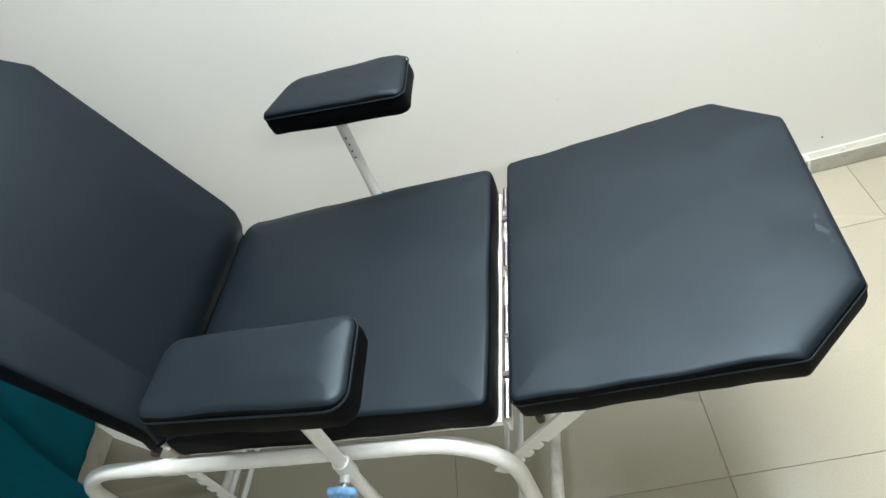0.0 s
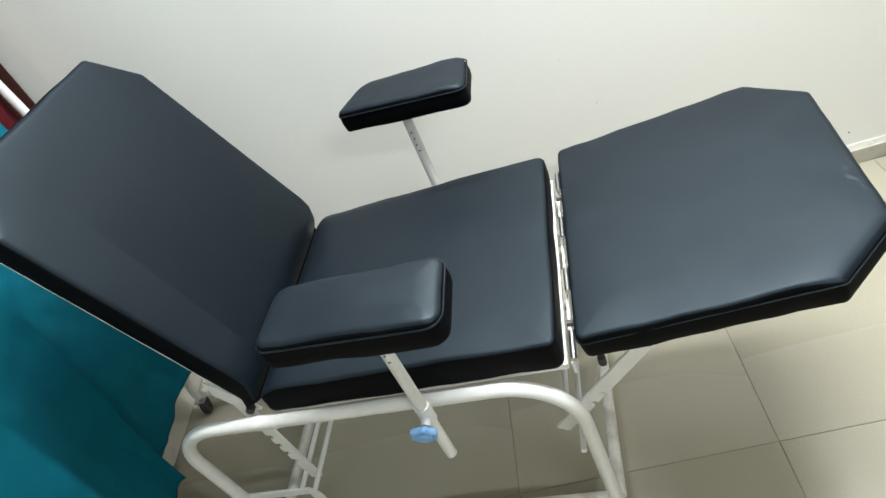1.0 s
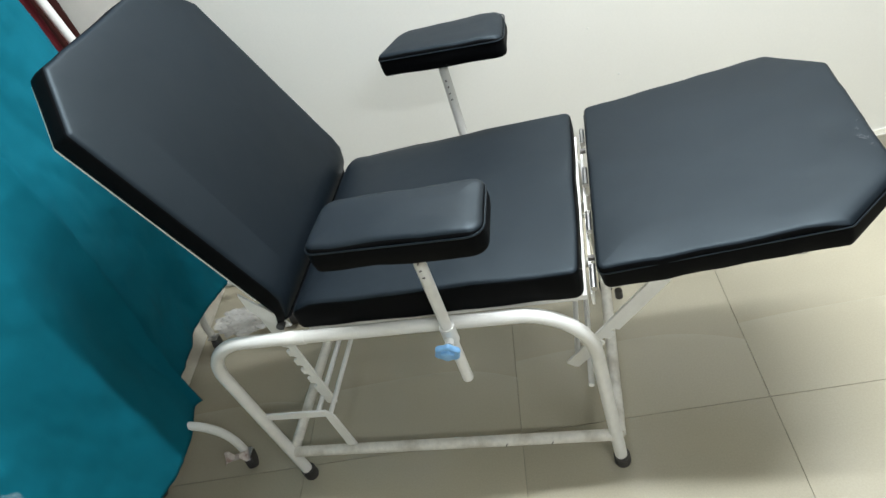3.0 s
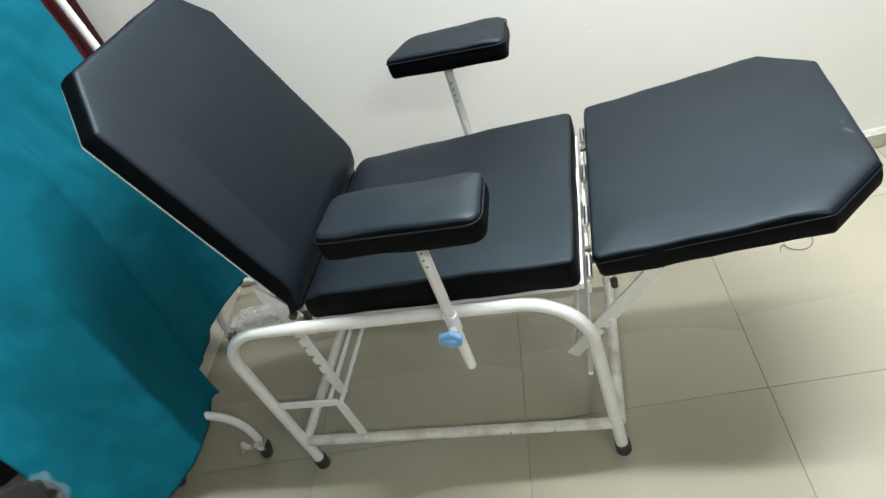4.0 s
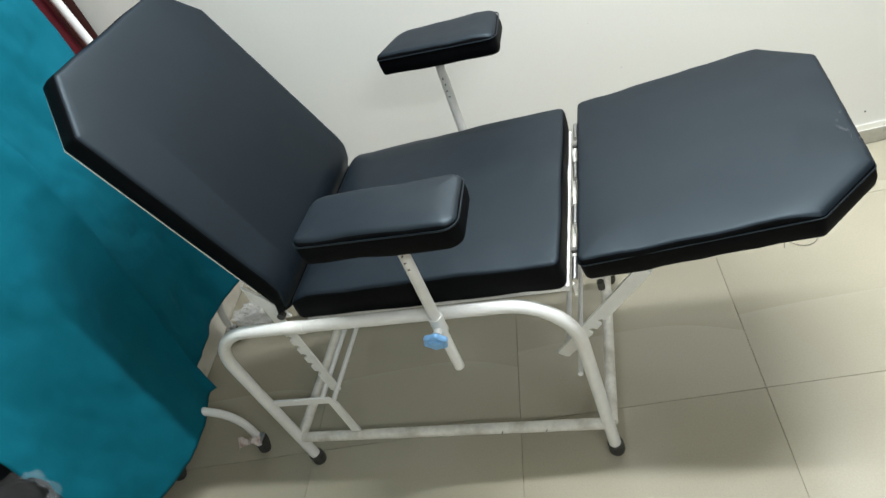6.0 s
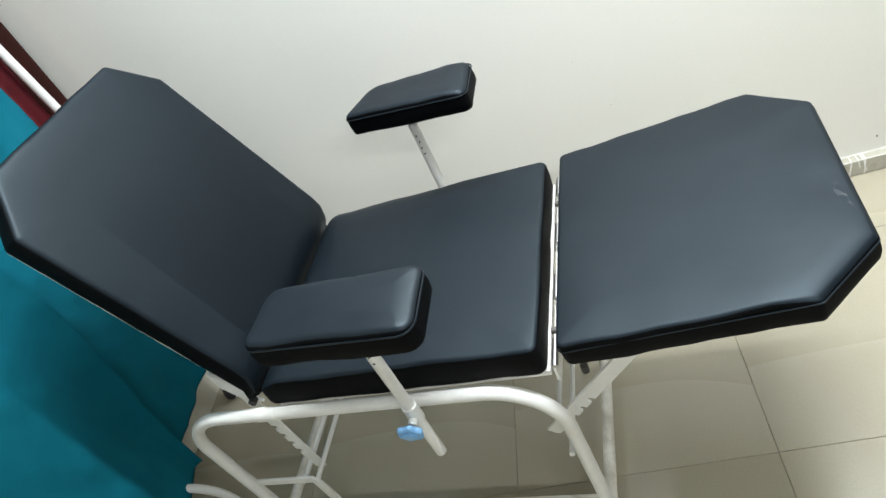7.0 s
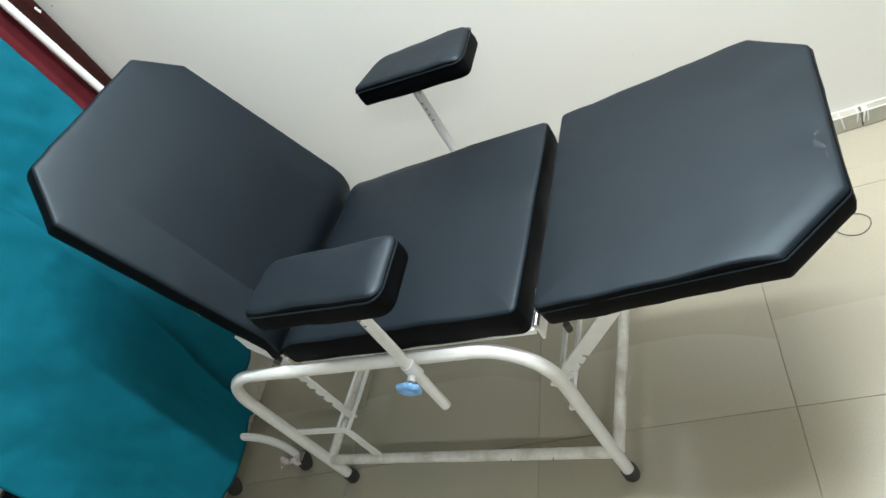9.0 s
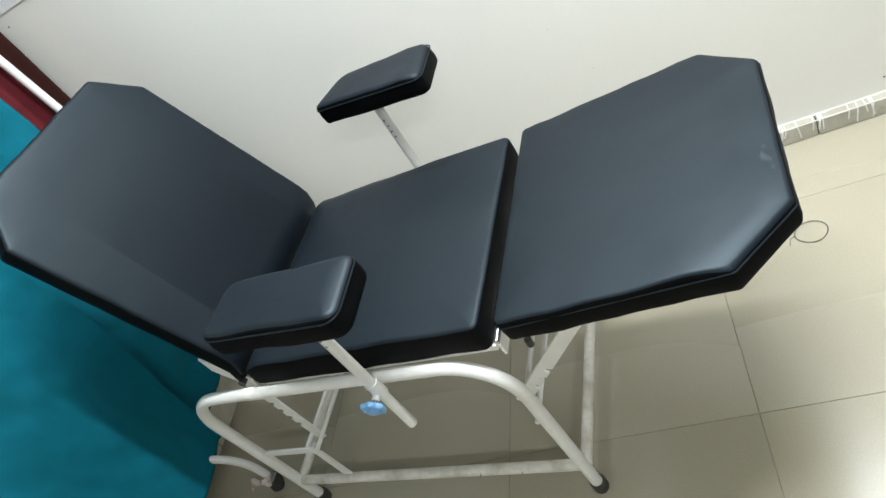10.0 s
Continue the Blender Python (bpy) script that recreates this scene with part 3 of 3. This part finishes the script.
# the fold next to the wall has its shade painted in as dark brown
thicken(part("shaded_fold", cloth((-1.338, 0.524, 1.66), (-0.022, -0.085, 0), (0, 0, -1.31), 16, 40, lambda u, v: (0.006 * math.sin(u * 9 + v * 3), 0.003 * math.sin(v * 14))), MAROON_SHADE, curtain, "curtain fold coloured dark brown for its shade"), 0.002)
part("curtain_rod", swept([(-1.336, 0.532, 1.665), (-1.404, 0.135, 1.665)], 0.006, 10), PAINT, curtain)
part("tape_scrap", boxed((0.003, 0.010, 0.020), (-1.333, 0.508, 1.322), 0.001, (20, 0, 15)), WHITE_CLOTH, curtain, "scrap of white tape", False)
sheet = cloth((-1.318, 0.428, 1.95), (0, -0.60, 0), (0, 0, -0.405), 30, 8, lambda u, v: (0.008 * math.sin(u * 17) * (0.4 + v), -0.02 * math.sin(u * 11) * v))
thicken(tagged(link("white_sheet", sheet, WHITE_CLOTH, smooth=True), "white cotton sheet thrown over the screen rail", "sheet"), 0.002)

# ---- wall poster ----
poster = thing("wall_poster", (0, 0, 0), "glossy white poster with a blue printed block taped to the wall", "poster")
poster.matrix_world = ROOM @ pose(0, Y1, 0)


def on_wall(name, x0, x1, z0, z1, depth, mat, label=""):
    ob = part(name, boxed((x1 - x0, 0.0012, z1 - z0), ((x0 + x1) / 2, -depth, (z0 + z1) / 2)), mat, None, label, False)
    ob.parent = poster
    return ob


on_wall("sheet", -1.320, -0.43, 1.342, 2.06, 0.002, POSTER, "white glossy sheet")
on_wall("blue_block", -1.282, -0.74, 1.493, 1.91, 0.0034, POSTER_BLUE, "blue printed block")
for row, widths in ((1.528, (0.125, 0.05)), (1.572, (0.05, 0.06, 0.08)), (1.616, (0.09, 0.07))):
    x = -1.197
    for w in widths:
        on_wall("print_bar", x, x + w, row + 0.002, row + 0.021, 0.0046, POSTER_WHITE, "white printed bar")
        x += w + 0.012

# ---- small things on the floor ----
loop = [(0.522 + 0.038 * math.cos(a) * (1 + 0.06 * math.sin(2 * a)), 0.364 + 0.036 * math.sin(a), 0.0022 + 0.002 * math.sin(a + 1) ** 2) for a in (math.pi + 2 * math.pi * k / 40 for k in range(42))]
tagged(link("wire_loop", swept(loop + [(0.472, 0.352, 0.002), (0.468, 0.330, 0.002)], 0.0010, 6), WIRE, smooth=True), "loose curl of thin dark wire on the floor", "wire")


def crumple(name, loc, size, mat, label, category, seed, flat=0.6):
    bm = bmesh.new()
    bmesh.ops.create_icosphere(bm, subdivisions=4, radius=1)
    for v in bm.verts:
        d = v.co.copy()
        k = 0.75 + 0.45 * abs(noise.noise(d * 1.9 + Vector((seed, 0, 0)))) + 0.30 * abs(noise.noise(d * 5 + Vector((0, seed, 0))))
        v.co = Vector((d.x * size[0], d.y * size[1], d.z * size[2])) * k
    low = min(v.co.z for v in bm.verts)
    for v in bm.verts:
        v.co.z = (v.co.z - low)
        if v.co.z < size[2] * 0.15:
            v.co.z *= 0.2
    return tagged(link(name, bm, mat, m=pose(*loc)), label, category)


crumple("plastic_bag", (-1.235, 0.285, 0.001), (0.110, 0.062, 0.034), BAG, "crumpled clear plastic bag lying beside the castor", "bag", 3)
# made-up black panel: stands in for the deep shade beyond the screen's edge
tagged(link("dark_gap_panel", boxed((0.018, 0.46, 0.66), (0, 0, 0.33), 0.003), BLACK_PLASTIC, m=ROOM @ pose(-1.399, -1.27, 0.0005)), "plain black panel added to darken the gap beside the screen", "board")
bin_ob = thing("waste_bin", (-1.12, -0.768, 0.0), "black plastic waste bin lined with clear film", "bin")
shell = part("body", lathe([(0.12, 0.0), (0.125, 0.004), (0.140, 0.545), (0.145, 0.555), (0.136, 0.555), (0.118, 0.012), (0.05, 0.010)], Matrix.Identity(4), 32), BLACK_PLASTIC, bin_ob)
lin = bmesh.new()
rings = []
for k in range(48):
    a = 2 * math.pi * k / 48
    f = lambda s: noise.noise(Vector((math.cos(a) * 4, math.sin(a) * 4, s)))
    rings.append([lin.verts.new(((r + 0.012 * f(z * 9)) * math.cos(a), (r + 0.012 * f(z * 9)) * math.sin(a), z + 0.012 * f(3 + z))) for r, z in ((0.150, 0.545), (0.153, 0.557), (0.150, 0.567), (0.135, 0.566), (0.115, 0.50))])
for k in range(48):
    a, b = rings[k], rings[(k + 1) % 48]
    for j in range(4):
        lin.faces.new((a[j], b[j], b[j + 1], a[j + 1]))
part("liner", lin, FILM, bin_ob, "crumpled clear plastic liner")

scrap = bmesh.new()
cols = [[scrap.verts.new((x, w * q, 0.050 + 0.012 * math.sin(x * 180 + q))) for q in (-1, 0, 1)] for x, w in ((-0.038, 0.016), (-0.026, 0.018), (-0.012, 0.010), (0.0, 0.004), (0.012, 0.010), (0.026, 0.017), (0.034, 0.012))]
for a, b in zip(cols, cols[1:]):
    for j in range(2):
        scrap.faces.new((a[j], b[j], b[j + 1], a[j + 1]))
thicken(tagged(link("paper_scrap", scrap, PAPER, m=pose(-1.030, -0.255, 0.030, 10, 0, 10)), "crumpled scrap of printed paper caught on the castor", "paper"), 0.001)

# ---- skirting and floor tiles ----
SK_H, SK_T = 0.052, 0.030
skirting = tagged(new("baseboard"), "grey tile skirting with white paint runs", "baseboard", kind="structure")
skirting.matrix_world = ROOM @ pose(0, Y1, 0)
mesh_cache = {}


def piece(name, size, bevel, mat):
    key = (name, size)
    if key not in mesh_cache:
        bm = bmesh.new()
        box(bm, size, Matrix.Identity(4), bevel)
        me = bpy.data.meshes.new(name)
        bm.to_mesh(me)
        bm.free()
        me.materials.append(mat)
        mesh_cache[key] = me
    return mesh_cache[key]


TX, TY, TS, GAP = 0.251, -0.808, 0.600, 0.0012
x = TX - 0.24
while x > X0:
    x -= TS
while x < X1:
    a, b = max(x, X0 + SK_T), min(x + TS, X1)
    if b - a > 0.05:
        ob = new("skirting_tile", piece("skirting_tile", (round(b - a - 0.003, 4), SK_T, SK_H), 0.0025, SKIRT))
        ob.parent = skirting
        ob.location = ((a + b) / 2, -SK_T / 2, SK_H / 2 + 0.001)
    x += TS
y = -SK_T
while y > Y0:
    b, a = y, max(y - TS, Y0)
    if b - a > 0.05:
        ob = new("skirting_tile", piece("skirting_side", (SK_T, round(b - a - 0.003, 4), 0.105), 0.0025, CREAM))
        ob.parent = skirting
        ob.location = (X0 + SK_T / 2, (a + b) / 2, 0.0535)
    y -= TS

# white paint that ran over the skirting
rng = random.Random(4)
runs = bmesh.new()
for k in range(15):
    px = 0.46 + 0.30 * rng.random() + 0.02 * k / 15
    ln, w = 0.02 + 0.032 * rng.random(), 0.0009 + 0.0014 * rng.random()
    lean = 0.018 * (rng.random() - 0.5)
    path = [(px, -0.004, SK_H + 0.0015), (px + lean * 0.1, -SK_T + 0.002, SK_H + 0.0012), (px + lean * 0.3, -SK_T - 0.0012, SK_H - 0.006), (px + lean, -SK_T - 0.0008, SK_H - ln)]
    sweep(runs, path, w, 8)
for k in range(60):
    px = 0.30 + 0.03 * k
    thick = 0.003 + 0.007 * abs(noise.noise(Vector((px * 9, 3, 0))))
    box(runs, (0.0302, thick, 0.002), pose(px, -thick / 2, SK_H + 0.002))
    thick = 0.0015 + 0.004 * abs(noise.noise(Vector((px * 7, 8, 0))))
    box(runs, (0.0302, thick, 0.0014), pose(px, -SK_T + thick / 2 + 0.001, SK_H + 0.0012))
ob = link("paint_run", runs, DRIP, smooth=True)
ob.parent = skirting
tagged(ob, "dried white paint runs")
# specks on the wall
for px, pz, s in ((0.107, 0.464, 0.0035), (0.037, 0.626, 0.0028), (0.79, 0.102, 0.003), (-0.795, 1.312, 0.003), (-1.329, 1.308, 0.0025)):
    speck = link("wall_speck", lathe([(s * 0.4, 0.0), (s, 0.0006), (s * 0.7, 0.002)], ROOM @ pose(px, Y1 + 0.0005, pz, 90, 0, 0), 8), DRIP if 0 < px < 0.5 else CHIP)
    tagged(speck, "small speck on the painted wall", "speck", "specks on the wall")

i0, i1 = math.floor((X0 - TX) / TS), math.ceil((X1 - TX) / TS)
j0, j1 = math.floor((Y0 - TY) / TS), math.ceil((Y1 - TY) / TS)
for i in range(i0, i1):
    for j in range(j0, j1):
        a, b = max(TX + i * TS, X0), min(TX + (i + 1) * TS, X1)
        c, d = max(TY + j * TS, Y0), min(TY + (j + 1) * TS, Y1)
        if b - a < 0.02 or d - c < 0.02:
            continue
        ob = new("floor_tile", piece("floor_tile", (round(b - a - GAP, 4), round(d - c - GAP, 4), 0.008), 0.0008, TILE))
        ob.parent = floor
        ob.location = ((a + b) / 2, (c + d) / 2, -0.004)
